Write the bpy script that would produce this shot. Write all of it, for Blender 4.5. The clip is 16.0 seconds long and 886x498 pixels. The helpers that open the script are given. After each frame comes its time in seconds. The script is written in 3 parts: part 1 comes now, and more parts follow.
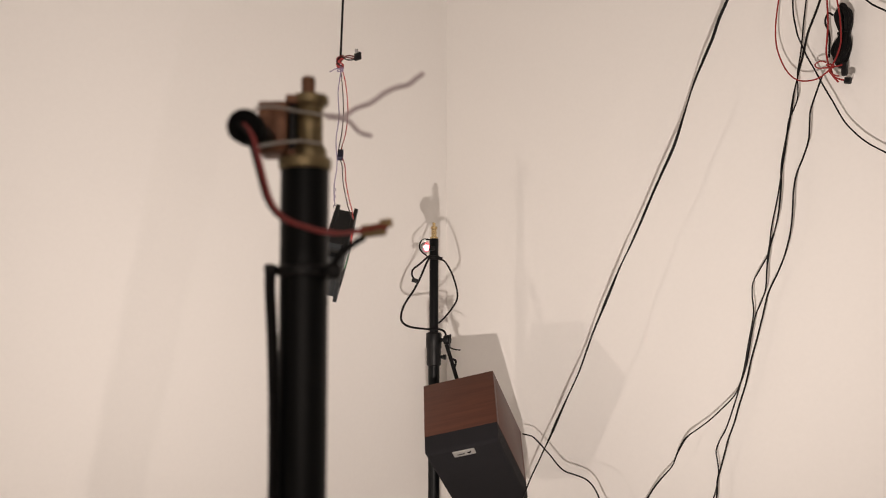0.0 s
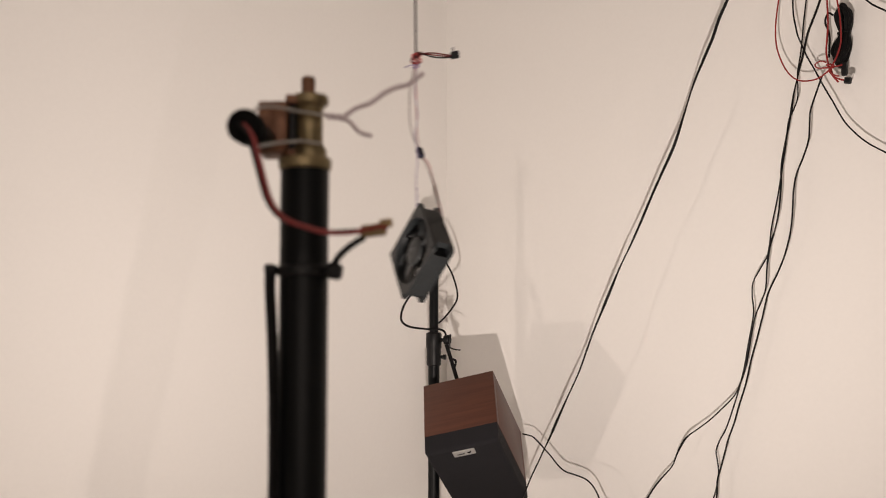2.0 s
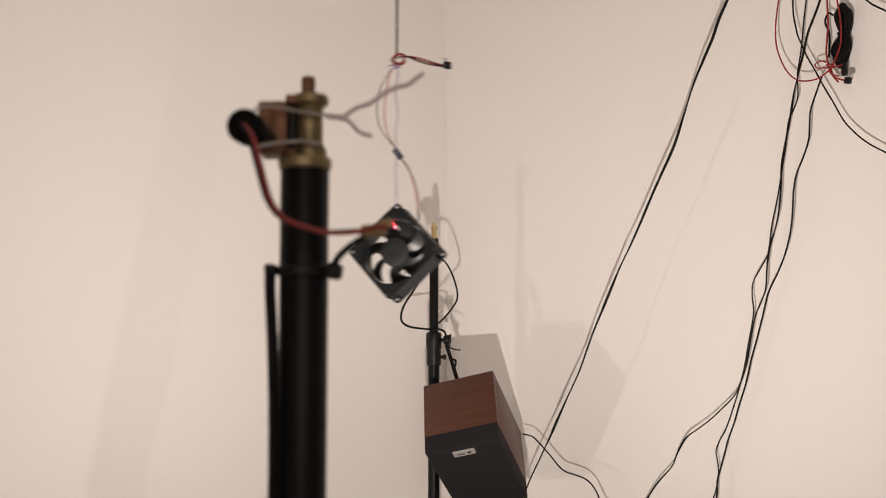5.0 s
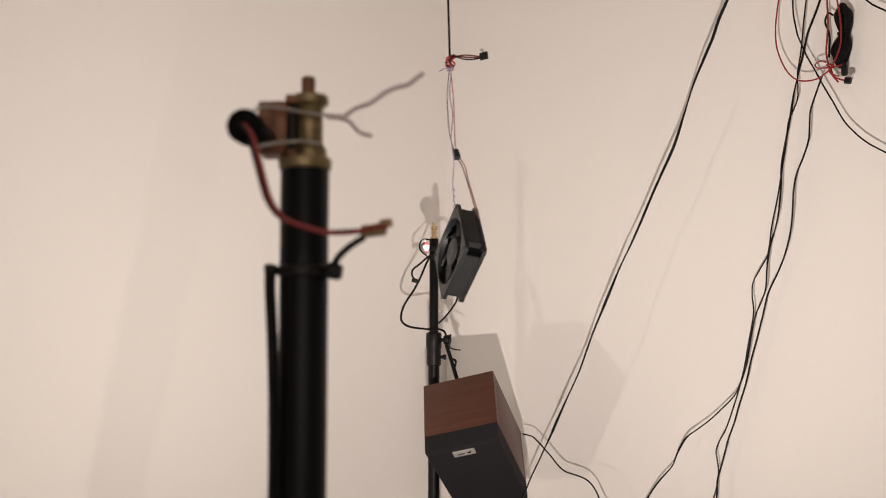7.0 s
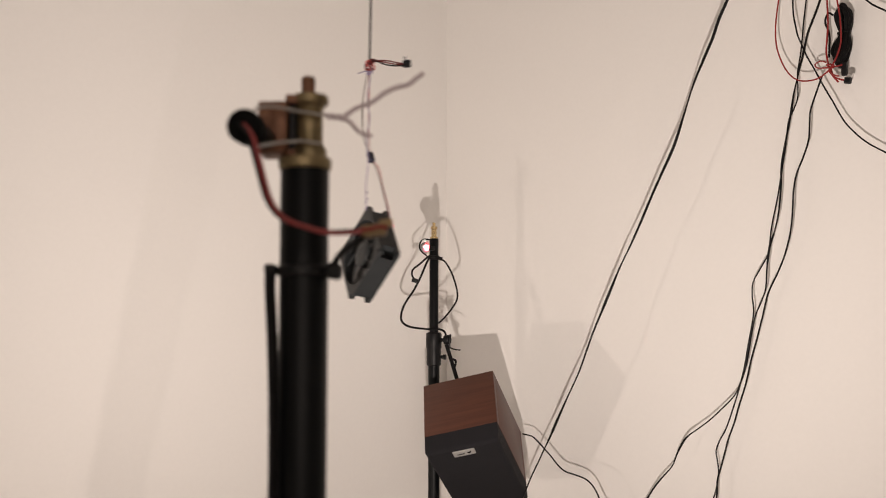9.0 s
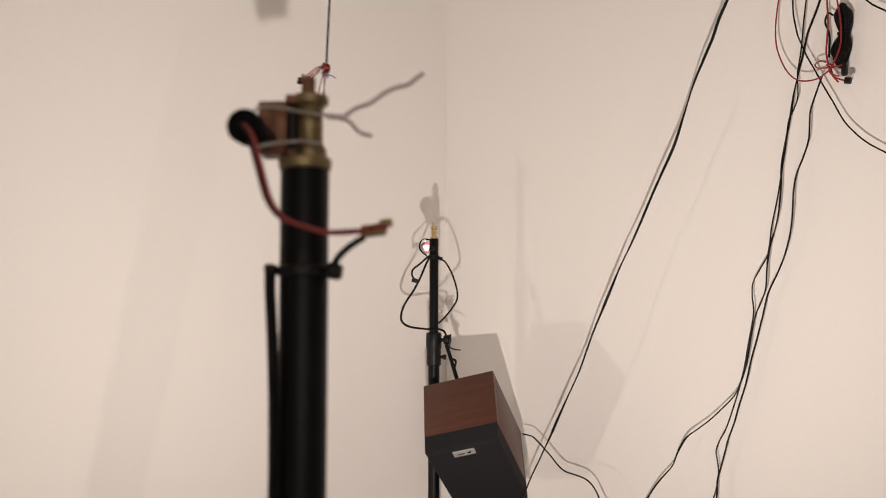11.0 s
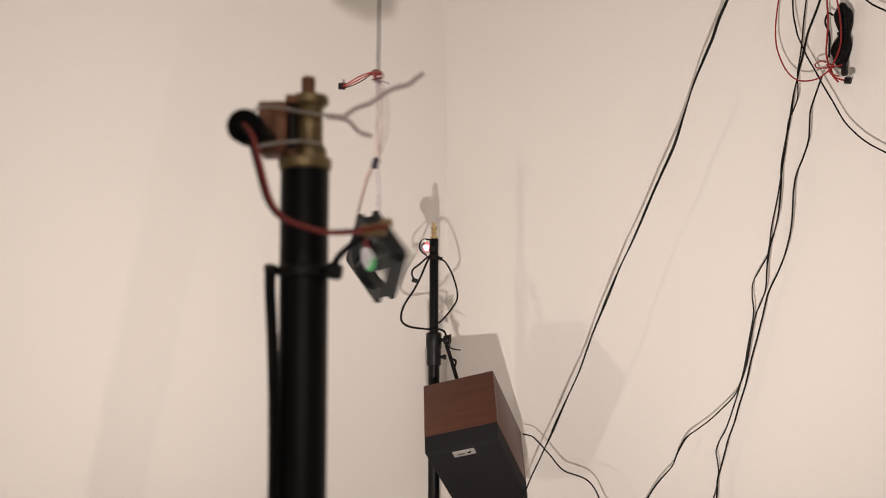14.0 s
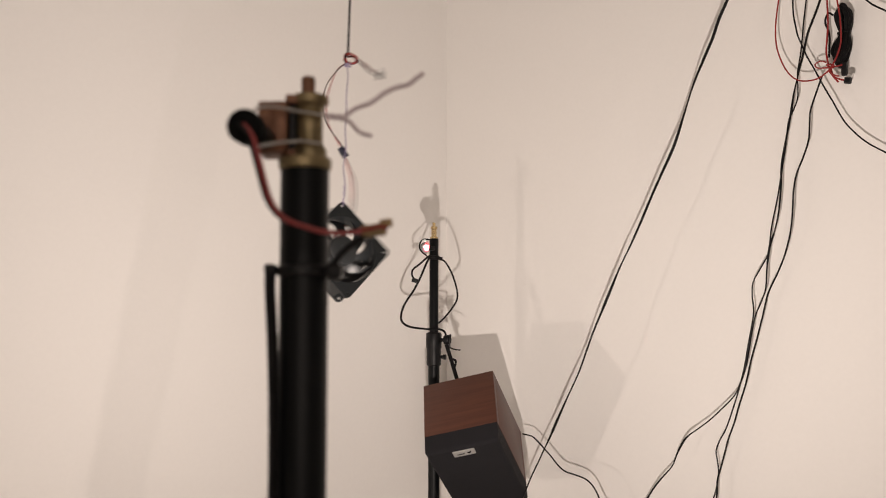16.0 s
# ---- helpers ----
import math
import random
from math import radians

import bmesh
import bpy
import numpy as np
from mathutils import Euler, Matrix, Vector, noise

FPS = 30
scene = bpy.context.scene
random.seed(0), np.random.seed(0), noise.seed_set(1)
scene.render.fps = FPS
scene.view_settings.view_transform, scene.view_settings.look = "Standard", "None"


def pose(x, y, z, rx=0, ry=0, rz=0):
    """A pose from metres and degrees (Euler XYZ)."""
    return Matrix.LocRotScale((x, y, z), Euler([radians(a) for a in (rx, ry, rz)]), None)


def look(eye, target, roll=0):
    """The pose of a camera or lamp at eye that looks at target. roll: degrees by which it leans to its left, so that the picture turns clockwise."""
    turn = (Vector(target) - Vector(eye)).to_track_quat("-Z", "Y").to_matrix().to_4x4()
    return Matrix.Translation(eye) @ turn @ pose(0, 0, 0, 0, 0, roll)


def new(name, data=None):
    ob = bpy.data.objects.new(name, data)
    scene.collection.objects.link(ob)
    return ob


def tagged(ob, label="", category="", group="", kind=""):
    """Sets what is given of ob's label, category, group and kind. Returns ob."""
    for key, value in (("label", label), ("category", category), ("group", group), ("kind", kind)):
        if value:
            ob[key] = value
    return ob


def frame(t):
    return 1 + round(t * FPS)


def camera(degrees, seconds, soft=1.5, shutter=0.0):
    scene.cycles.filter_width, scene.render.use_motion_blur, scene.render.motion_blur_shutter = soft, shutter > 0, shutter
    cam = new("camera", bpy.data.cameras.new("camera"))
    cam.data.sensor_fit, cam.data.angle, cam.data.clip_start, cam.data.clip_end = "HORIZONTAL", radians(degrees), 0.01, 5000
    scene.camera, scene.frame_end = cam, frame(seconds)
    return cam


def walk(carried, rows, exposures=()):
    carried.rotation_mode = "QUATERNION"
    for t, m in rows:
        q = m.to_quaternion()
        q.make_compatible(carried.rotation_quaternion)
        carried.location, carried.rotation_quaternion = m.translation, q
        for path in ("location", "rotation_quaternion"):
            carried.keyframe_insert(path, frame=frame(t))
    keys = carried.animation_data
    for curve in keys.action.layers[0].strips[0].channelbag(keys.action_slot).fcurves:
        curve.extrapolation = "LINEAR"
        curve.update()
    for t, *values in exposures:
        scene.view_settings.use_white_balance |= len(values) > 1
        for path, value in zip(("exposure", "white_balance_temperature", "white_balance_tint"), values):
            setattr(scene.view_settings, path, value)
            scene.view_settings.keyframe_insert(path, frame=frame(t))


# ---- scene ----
cam = camera(50.86, 16.0, soft=1.0, shutter=1.0)
EYE = (0.0, 0.0, 1.30)
PITCH = 4.125
cam.data.dof.use_dof = True
cam.data.dof.focus_distance = 1.45
cam.data.dof.aperture_fstop = 12.5
walk(cam, [(0.0, pose(*EYE, 90 + PITCH)), (16.0, pose(*EYE, 90 + PITCH))],
     exposures=[(0.0, 0.0), (16.0, 0.0)])

# ---- light: two low lamps standing in front of the corner and an added soft fill, all out of view ----
world = bpy.data.worlds.new("world")
scene.world = world
world.use_nodes = True
world.node_tree.nodes["Background"].inputs["Color"].default_value = (0.02, 0.02, 0.02, 1)


def lamp(name, kind, place, power, colour, size):
    data = bpy.data.lights.new(name, kind)
    data.energy, data.color, data.shadow_soft_size = power, colour, size
    ob = new(name, data)
    ob.location = place
    return ob


WARM = (1.0, 0.866, 0.782)
front = lamp("front_lamp", "SPOT", (-0.02, 0.449, 0.880), 62.5, WARM, 0.009)
front.matrix_basis = look(front.location, (0.12, 2.2, 2.02))
front.data.spot_size, front.data.spot_blend = radians(118), 1.0
side = lamp("side_lamp", "SPOT", (-0.94, 1.14, 0.69), 9.5, (1.0, 0.838, 0.725), 0.022)
side.matrix_basis = look(side.location, (0.62, 1.82, 1.55))
side.data.spot_size, side.data.spot_blend = radians(120), 1.0
# unseen soft fill, added behind the camera to lift the shadows
room = lamp("room_lamp", "AREA", (0.2, -2.3, 1.9), 17.0, (1.0, 0.845, 0.745), 0.1)
room.data.shape, room.data.size, room.data.size_y = "RECTANGLE", 1.8, 1.2
room.matrix_basis = look(room.location, (0.0, 2.0, 1.7))

# red pointer beam from the module on the near stand to the receiver on the far stand
LASER = Vector((-0.0700, 0.3560, 1.3694))
TARGET = Vector((-0.0342, 1.985, 1.4458))
beam = lamp("pointer_beam", "SPOT", LASER, 45000.0, (1.0, 0.045, 0.075), 0.00003)
beam.matrix_basis = look(LASER, TARGET)
beam.data.spot_size, beam.data.spot_blend = radians(1.0), 1.0


# ---- materials ----
def material(name, colour, rough=0.5, metal=0.0, vary=0.08, scale=40.0, bump=0.05, coarse=4.0, shine=0.5):
    m = bpy.data.materials.new(name)
    m.use_nodes = True
    nt = m.node_tree
    b = nt.nodes["Principled BSDF"]
    b.inputs["Roughness"].default_value, b.inputs["Metallic"].default_value = rough, metal
    b.inputs["Specular IOR Level"].default_value = shine
    tc = nt.nodes.new("ShaderNodeTexCoord")
    fine, big = nt.nodes.new("ShaderNodeTexNoise"), nt.nodes.new("ShaderNodeTexNoise")
    fine.inputs["Scale"].default_value, big.inputs["Scale"].default_value = scale, coarse
    fine.inputs["Detail"].default_value = 5
    for n in (fine, big):
        nt.links.new(tc.outputs["Object"], n.inputs["Vector"])
    add = nt.nodes.new("ShaderNodeMath")
    add.operation = "ADD"
    nt.links.new(fine.outputs["Fac"], add.inputs[0])
    nt.links.new(big.outputs["Fac"], add.inputs[1])
    ramp = nt.nodes.new("ShaderNodeMapRange")
    ramp.inputs["From Min"].default_value, ramp.inputs["From Max"].default_value = 0.6, 1.4
    ramp.inputs["To Min"].default_value, ramp.inputs["To Max"].default_value = 1 - vary, 1 + vary
    nt.links.new(add.outputs[0], ramp.inputs["Value"])
    mix = nt.nodes.new("ShaderNodeVectorMath")
    mix.operation = "SCALE"
    mix.inputs[0].default_value = colour
    nt.links.new(ramp.outputs["Result"], mix.inputs["Scale"])
    nt.links.new(mix.outputs["Vector"], b.inputs["Base Color"])
    if bump:
        bp = nt.nodes.new("ShaderNodeBump")
        bp.inputs["Strength"].default_value, bp.inputs["Distance"].default_value = bump, 0.002
        nt.links.new(fine.outputs["Fac"], bp.inputs["Height"])
        nt.links.new(bp.outputs["Normal"], b.inputs["Normal"])
    return m


def veneer(name, dark, light):
    """Brown wood veneer with its grain along x."""
    m = bpy.data.materials.new(name)
    m.use_nodes = True
    nt = m.node_tree
    b = nt.nodes["Principled BSDF"]
    b.inputs["Roughness"].default_value = 0.5
    tc, mp = nt.nodes.new("ShaderNodeTexCoord"), nt.nodes.new("ShaderNodeMapping")
    mp.inputs["Scale"].default_value = (3.0, 60.0, 60.0)
    n = nt.nodes.new("ShaderNodeTexNoise")
    n.inputs["Scale"].default_value, n.inputs["Detail"].default_value = 3.0, 8
    n.inputs["Distortion"].default_value = 0.6
    r = nt.nodes.new("ShaderNodeValToRGB")
    r.color_ramp.elements[0].position, r.color_ramp.elements[0].color = 0.3, (*dark, 1)
    r.color_ramp.elements[1].position, r.color_ramp.elements[1].color = 0.75, (*light, 1)
    nt.links.new(tc.outputs["Object"], mp.inputs["Vector"])
    nt.links.new(mp.outputs["Vector"], n.inputs["Vector"])
    nt.links.new(n.outputs["Fac"], r.inputs["Fac"])
    nt.links.new(r.outputs["Color"], b.inputs["Base Color"])
    return m


PLASTER = material("white_plaster", (0.88, 0.86, 0.835), 0.85, vary=0.015, scale=120, bump=0.02, coarse=1.3)
CEILING = material("ceiling_paint", (0.86, 0.84, 0.81), 0.9, vary=0.02, scale=60, bump=0.05)
BOARDS = material("floor_boards", (0.58, 0.51, 0.44), 0.6, vary=0.15, scale=30, coarse=2)
BLACK_PAINT = material("black_enamel", (0.004, 0.0046, 0.0052), 0.42, vary=0.2, scale=90, bump=0.02, shine=0.15)
BLACK_PLASTIC = material("black_plastic", (0.006, 0.006, 0.0068), 0.45, vary=0.15, scale=150, bump=0.04, shine=0.25)
FAN_PLASTIC = material("fan_plastic", (0.007, 0.0082, 0.0090), 0.40, vary=0.3, scale=200, bump=0.06, coarse=60, shine=0.34)
BLADE_PLASTIC = material("blade_plastic", (0.011, 0.0125, 0.0135), 0.46, vary=0.1, scale=200, bump=0.03, coarse=15)
RUBBER = material("cable_rubber", (0.006, 0.0055, 0.006), 0.5, vary=0.2, scale=200, bump=0.05, shine=0.15)
MODULE_BLACK = material("matt_black", (0.003, 0.003, 0.0033), 0.7, vary=0.2, scale=200, bump=0.04, shine=0.1)
RED_WIRE = material("red_insulation", (0.26, 0.018, 0.018), 0.45, vary=0.15, scale=200, bump=0.03, shine=0.35)
LEAD_RED = material("dull_red_insulation", (0.30, 0.055, 0.055), 0.5, vary=0.15, scale=200, bump=0.03, shine=0.35)
DARK_LEAD = material("dark_brown_insulation", (0.030, 0.013, 0.012), 0.5, vary=0.15, scale=200, bump=0.03, shine=0.3)
FAN_RED = material("thin_red_insulation", (0.23, 0.024, 0.022), 0.5, vary=0.15, scale=200, bump=0.03, shine=0.3)
PURPLE = material("lilac_wire", (0.16, 0.13, 0.20), 0.5, vary=0.12, scale=300, bump=0.03)
BRASS = material("brass", (0.58, 0.44, 0.24), 0.24, 1.0, vary=0.15, scale=150, bump=0.08, coarse=25)
OLD_BRASS = material("tarnished_brass", (0.25, 0.195, 0.105), 0.5, 0.75, vary=0.45, scale=150, bump=0.1, coarse=90)
GREY_WIRE = material("grey_lilac_wire", (0.64, 0.55, 0.58), 0.5, vary=0.12, scale=300, bump=0.03)
STEEL = material("tinned_metal", (0.62, 0.61, 0.60), 0.35, 0.9, vary=0.12, scale=200)
COPPER = material("brown_copper", (0.20, 0.098, 0.058), 0.55, 0.6, vary=0.45, scale=150, bump=0.1, coarse=90)
NAVY = material("navy_plastic", (0.012, 0.012, 0.022), 0.5, vary=0.15, scale=200, shine=0.25)
TAN = material("tan_connector", (0.27, 0.18, 0.085), 0.5, vary=0.35, scale=200, coarse=120, shine=0.3)
WHITE_LABEL = material("white_sticker", (0.26, 0.26, 0.27), 0.7, vary=0.03, scale=200)
GREEN_LABEL = material("green_sticker", (0.02, 0.24, 0.065), 0.5, vary=0.05, scale=200)
GREY_INK = material("grey_print", (0.10, 0.10, 0.11), 0.5, vary=0.05)
SILVER = material("silver_badge", (0.52, 0.52, 0.51), 0.4, 0.5, vary=0.06, scale=300, coarse=60)
FABRIC = material("grille_cloth", (0.016, 0.0155, 0.018), 0.9, vary=0.25, scale=900, bump=0.4, shine=0.2)
def milky(name, colour, reach):
    """Cloudy plastic that spreads light inside itself."""
    m = material(name, colour, 0.4, vary=0.1, scale=300, bump=0.3, coarse=150)
    b = m.node_tree.nodes["Principled BSDF"]
    b.inputs["Subsurface Weight"].default_value = 1.0
    b.inputs["Subsurface Radius"].default_value = reach
    b.inputs["Subsurface Scale"].default_value = 0.006
    return m


MILKY = milky("cloudy_plastic", (0.72, 0.70, 0.70), (1.0, 0.8, 0.8))
RIM = material("pale_plastic_rim", (0.30, 0.29, 0.285), 0.25, vary=0.35, scale=300, bump=0.3, coarse=150)
LENS = material("smoky_lens", (0.055, 0.04, 0.04), 0.2, vary=0.35, scale=260, bump=1.0, coarse=160)
WOOD = veneer("brown_veneer", (0.064, 0.0205, 0.0110), (0.094, 0.0315, 0.0170))


# ---- mesh helpers ----
def part(name, bm, mat, parent=None, label="", smooth=True):
    bmesh.ops.recalc_face_normals(bm, faces=bm.faces)
    me = bpy.data.meshes.new(name)
    bm.to_mesh(me)
    bm.free()
    me.materials.append(mat)
    if smooth:
        me.shade_smooth()
        me.set_sharp_from_angle(angle=radians(35))
    ob = new(name, me)
    if parent:
        ob.parent = parent
    if label:
        ob["label"] = label
    return ob


def basis(z):
    """A turn that takes z to the given direction."""
    return Vector(z).to_track_quat("Z", "Y").to_matrix().to_4x4()


def lathe(bm, profile, m, n=28):
    """Turns (radius, height) pairs round the z axis of m; closed at both ends."""
    rings = []
    for r, z in profile:
        rings.append([bm.verts.new(m @ Vector((r * math.cos(2 * math.pi * i / n), r * math.sin(2 * math.pi * i / n), z))) for i in range(n)])
    for a, b in zip(rings, rings[1:]):
        for i in range(n):
            bm.faces.new((a[i], a[(i + 1) % n], b[(i + 1) % n], b[i]))
    bm.faces.new(rings[0][::-1])
    bm.faces.new(rings[-1])
    return bm


def turned(profile, m, n=28):
    return lathe(bmesh.new(), profile, m, n)


def box(bm, size, m=Matrix(), bevel=0.0, seg=2):
    g = bmesh.ops.create_cube(bm, size=1.0, matrix=m @ Matrix.Diagonal((*size, 1)))
    if bevel:
        edges = list({e for v in g["verts"] for e in v.link_edges})
        bmesh.ops.bevel(bm, geom=edges, offset=bevel, segments=seg, affect="EDGES", profile=0.5)
    return bm


def spline(pts, steps=7):
    pts = [Vector(p) for p in pts]
    ext = [2 * pts[0] - pts[1], *pts, 2 * pts[-1] - pts[-2]]
    out = []
    for i in range(1, len(ext) - 2):
        a, b, c, d = ext[i - 1:i + 3]
        for k in range(steps):
            t = k / steps
            out.append(0.5 * (2 * b + (c - a) * t + (2 * a - 5 * b + 4 * c - d) * t * t + (3 * b - a - 3 * c + d) * t ** 3))
    return out + [pts[-1]]


def tube(bm, pts, r, n=8, steps=7, side=None, twirl=0.0):
    """A cable of radius r along a smooth line; side: the radius across for flat twin cable."""
    line = spline(pts, steps)
    up = Vector((0.31, 0.23, 0.92)).normalized()
    rings = []
    for i, p in enumerate(line):
        d = (line[min(i + 1, len(line) - 1)] - line[max(i - 1, 0)]).normalized()
        u = (up - d * up.dot(d)).normalized()
        up = u
        v = d.cross(u)
        a = twirl * i + 0.6 * math.sin(twirl * i * 1.7)
        u, v = u * math.cos(a) + v * math.sin(a), v * math.cos(a) - u * math.sin(a)
        rings.append([bm.verts.new(p + u * math.cos(2 * math.pi * k / n) * (side or r) + v * math.sin(2 * math.pi * k / n) * r) for k in range(n)])
    for a, b in zip(rings, rings[1:]):
        for k in range(n):
            bm.faces.new((a[k], a[(k + 1) % n], b[(k + 1) % n], b[k]))
    bm.faces.new(rings[0][::-1])
    bm.faces.new(rings[-1])
    return bm


def cable(pts, r, **kw):
    return tube(bmesh.new(), pts, r, **kw)


def wavy(pts, amp, seed):
    """The same line with the small kinks of a hanging cable."""
    rng = random.Random(seed)
    line = spline(pts, 2)
    return [p + Vector([rng.uniform(-amp, amp) for _ in range(3)]) * (k % 2) for k, p in enumerate(line)]


def twist(a, b, r, turns, steps=None):
    """The line of one strand wound round the straight line from a to b."""
    a, b = Vector(a), Vector(b)
    q = basis(b - a).to_3x3()
    n = steps or int(turns * 8)
    return [a + (b - a) * i / n + q @ Vector((r * math.cos(2 * math.pi * turns * i / n), r * math.sin(2 * math.pi * turns * i / n), 0)) for i in range(n + 1)]


def rounded_square(half, r, n=5):
    out = []
    for cx, cy, a0 in ((1, 1, 0), (-1, 1, 90), (-1, -1, 180), (1, -1, 270)):
        for i in range(n + 1):
            a = radians(a0 + 90 * i / n)
            out.append((cx * (half - r) + r * math.cos(a), cy * (half - r) + r * math.sin(a)))
    return out


def circle(r, n, cx=0.0, cy=0.0):
    return [(cx + r * math.cos(2 * math.pi * i / n), cy + r * math.sin(2 * math.pi * i / n)) for i in range(n)]


def plate(bm, loops, y0, y1):
    """A plate from y0 to y1 with holes; the first loop is its outline."""
    rims = []
    for y in (y0, y1):
        edges, rim = [], []
        for loop in loops:
            vs = [bm.verts.new((a, y, b)) for a, b in loop]
            rim.append(vs)
            edges += [bm.edges.new((vs[i], vs[(i + 1) % len(vs)])) for i in range(len(vs))]
        bmesh.ops.triangle_fill(bm, edges=edges, use_beauty=True)
        rims.append(rim)
    for a, b in zip(*rims):
        for i in range(len(a)):
            j = (i + 1) % len(a)
            bm.faces.new((a[i], a[j], b[j], b[i]))


# ---- the room: a square room seen into one corner ----
CORNER = Vector((0.009, 2.36))
SIDE, HIGH, THICK = 4.6, 3.62, 0.12
ALONG_R = Vector((1, -1)).normalized()
ALONG_L = Vector((-1, -1)).normalized()


def slab(name, centre, size, turn, mat, label, cat):
    bm = box(bmesh.new(), size)
    ob = part(name, bm, mat, smooth=False)
    ob.matrix_basis = pose(*centre, 0, 0, turn)
    return tagged(ob, label, cat, kind="structure")


def shadow_bends(wall):
    """Bends the wall's room side about 2 cm along two slants, imitating a soft shadow band."""
    ease = lambda e0, e1, v: (lambda q: q * q * (3 - 2 * q))(min(1.0, max(0.0, (v - e0) / (e1 - e0))))
    bm = bmesh.new()
    steps = [1.3 * i / 200 for i in range(200)] + [1.3 + (SIDE - 1.3) * i / 50 for i in range(51)]
    n, m = len(steps) - 1, 110
    h, y = SIDE / 2, -THICK / 2
    rows = []
    for j in range(m + 1):
        z = HIGH * j / m
        row = []
        for i in range(n + 1):
            u = steps[i]
            a, b = 0.580 - 0.23 * (z - 1.975), 0.751 - 0.190 * (z - 1.931)
            rise = min(1.0, max(0.0, (u - a) / (b - a)))
            d = (0.0155 * rise + 0.003 * rise ** 4) * (1 - min(1.0, max(0.0, (u - b) / 3.2))) + 0.002 * math.sin(3.1 * u + 1.7 * z) * ease(0.05, 0.5, u)
            row.append(bm.verts.new((h - u, y - d, z - HIGH / 2)))
        rows.append(row)
    for j in range(m):
        for i in range(n):
            bm.faces.new((rows[j][i], rows[j][i + 1], rows[j + 1][i + 1], rows[j + 1][i]))
    edge = rows[0] + [r[-1] for r in rows[1:]] + rows[-1][-2::-1] + [r[0] for r in rows[-2:0:-1]]
    back = [bm.verts.new((v.co.x, THICK / 2, v.co.z)) for v in edge]
    for i in range(len(edge)):
        bm.faces.new((edge[i], back[i], back[i - 1], edge[i - 1]))
    bm.faces.new(back)
    for i in range(len(edge)):
        bm.edges.get((edge[i], edge[i - 1])).smooth = False
    bmesh.ops.recalc_face_normals(bm, faces=bm.faces)
    for f in bm.faces:
        f.smooth = len(f.verts) == 4 and all(v.co.y < 0.9 * y for v in f.verts)
    bm.to_mesh(wall.data)
    bm.free()


def build_room():
    mid = CORNER + (ALONG_R + ALONG_L) * SIDE / 2
    for name, centre, turn in (
            ("wall_east", CORNER + ALONG_R * SIDE / 2 - ALONG_L * THICK / 2, -45),
            ("wall_west", CORNER + ALONG_L * SIDE / 2 - ALONG_R * THICK / 2, 45),
            ("wall_south", mid + ALONG_R * (SIDE + THICK) / 2, 45),
            ("wall_north", mid + ALONG_L * (SIDE + THICK) / 2, -45)):
        slab(name, (*centre, HIGH / 2), (SIDE, THICK, HIGH), turn, PLASTER, "smooth off-white painted plaster wall", "wall")
        if name == "wall_west":
            shadow_bends(bpy.data.objects[name])
    slab("floor", (*mid, -0.05), (SIDE + 0.3, SIDE + 0.3, 0.1), 45, BOARDS, "plain light brown wooden floor", "floor")
    slab("ceiling", (*mid, HIGH + 0.05), (SIDE + 0.3, SIDE + 0.3, 0.1), 45, CEILING, "plain white painted ceiling", "ceiling")


build_room()


# ---- near stand with the pointer module ----
def thing(name, label, cat, place=(0, 0, 0), group=""):
    ob = new(name)
    ob.location = place
    return tagged(ob, label, cat, group)


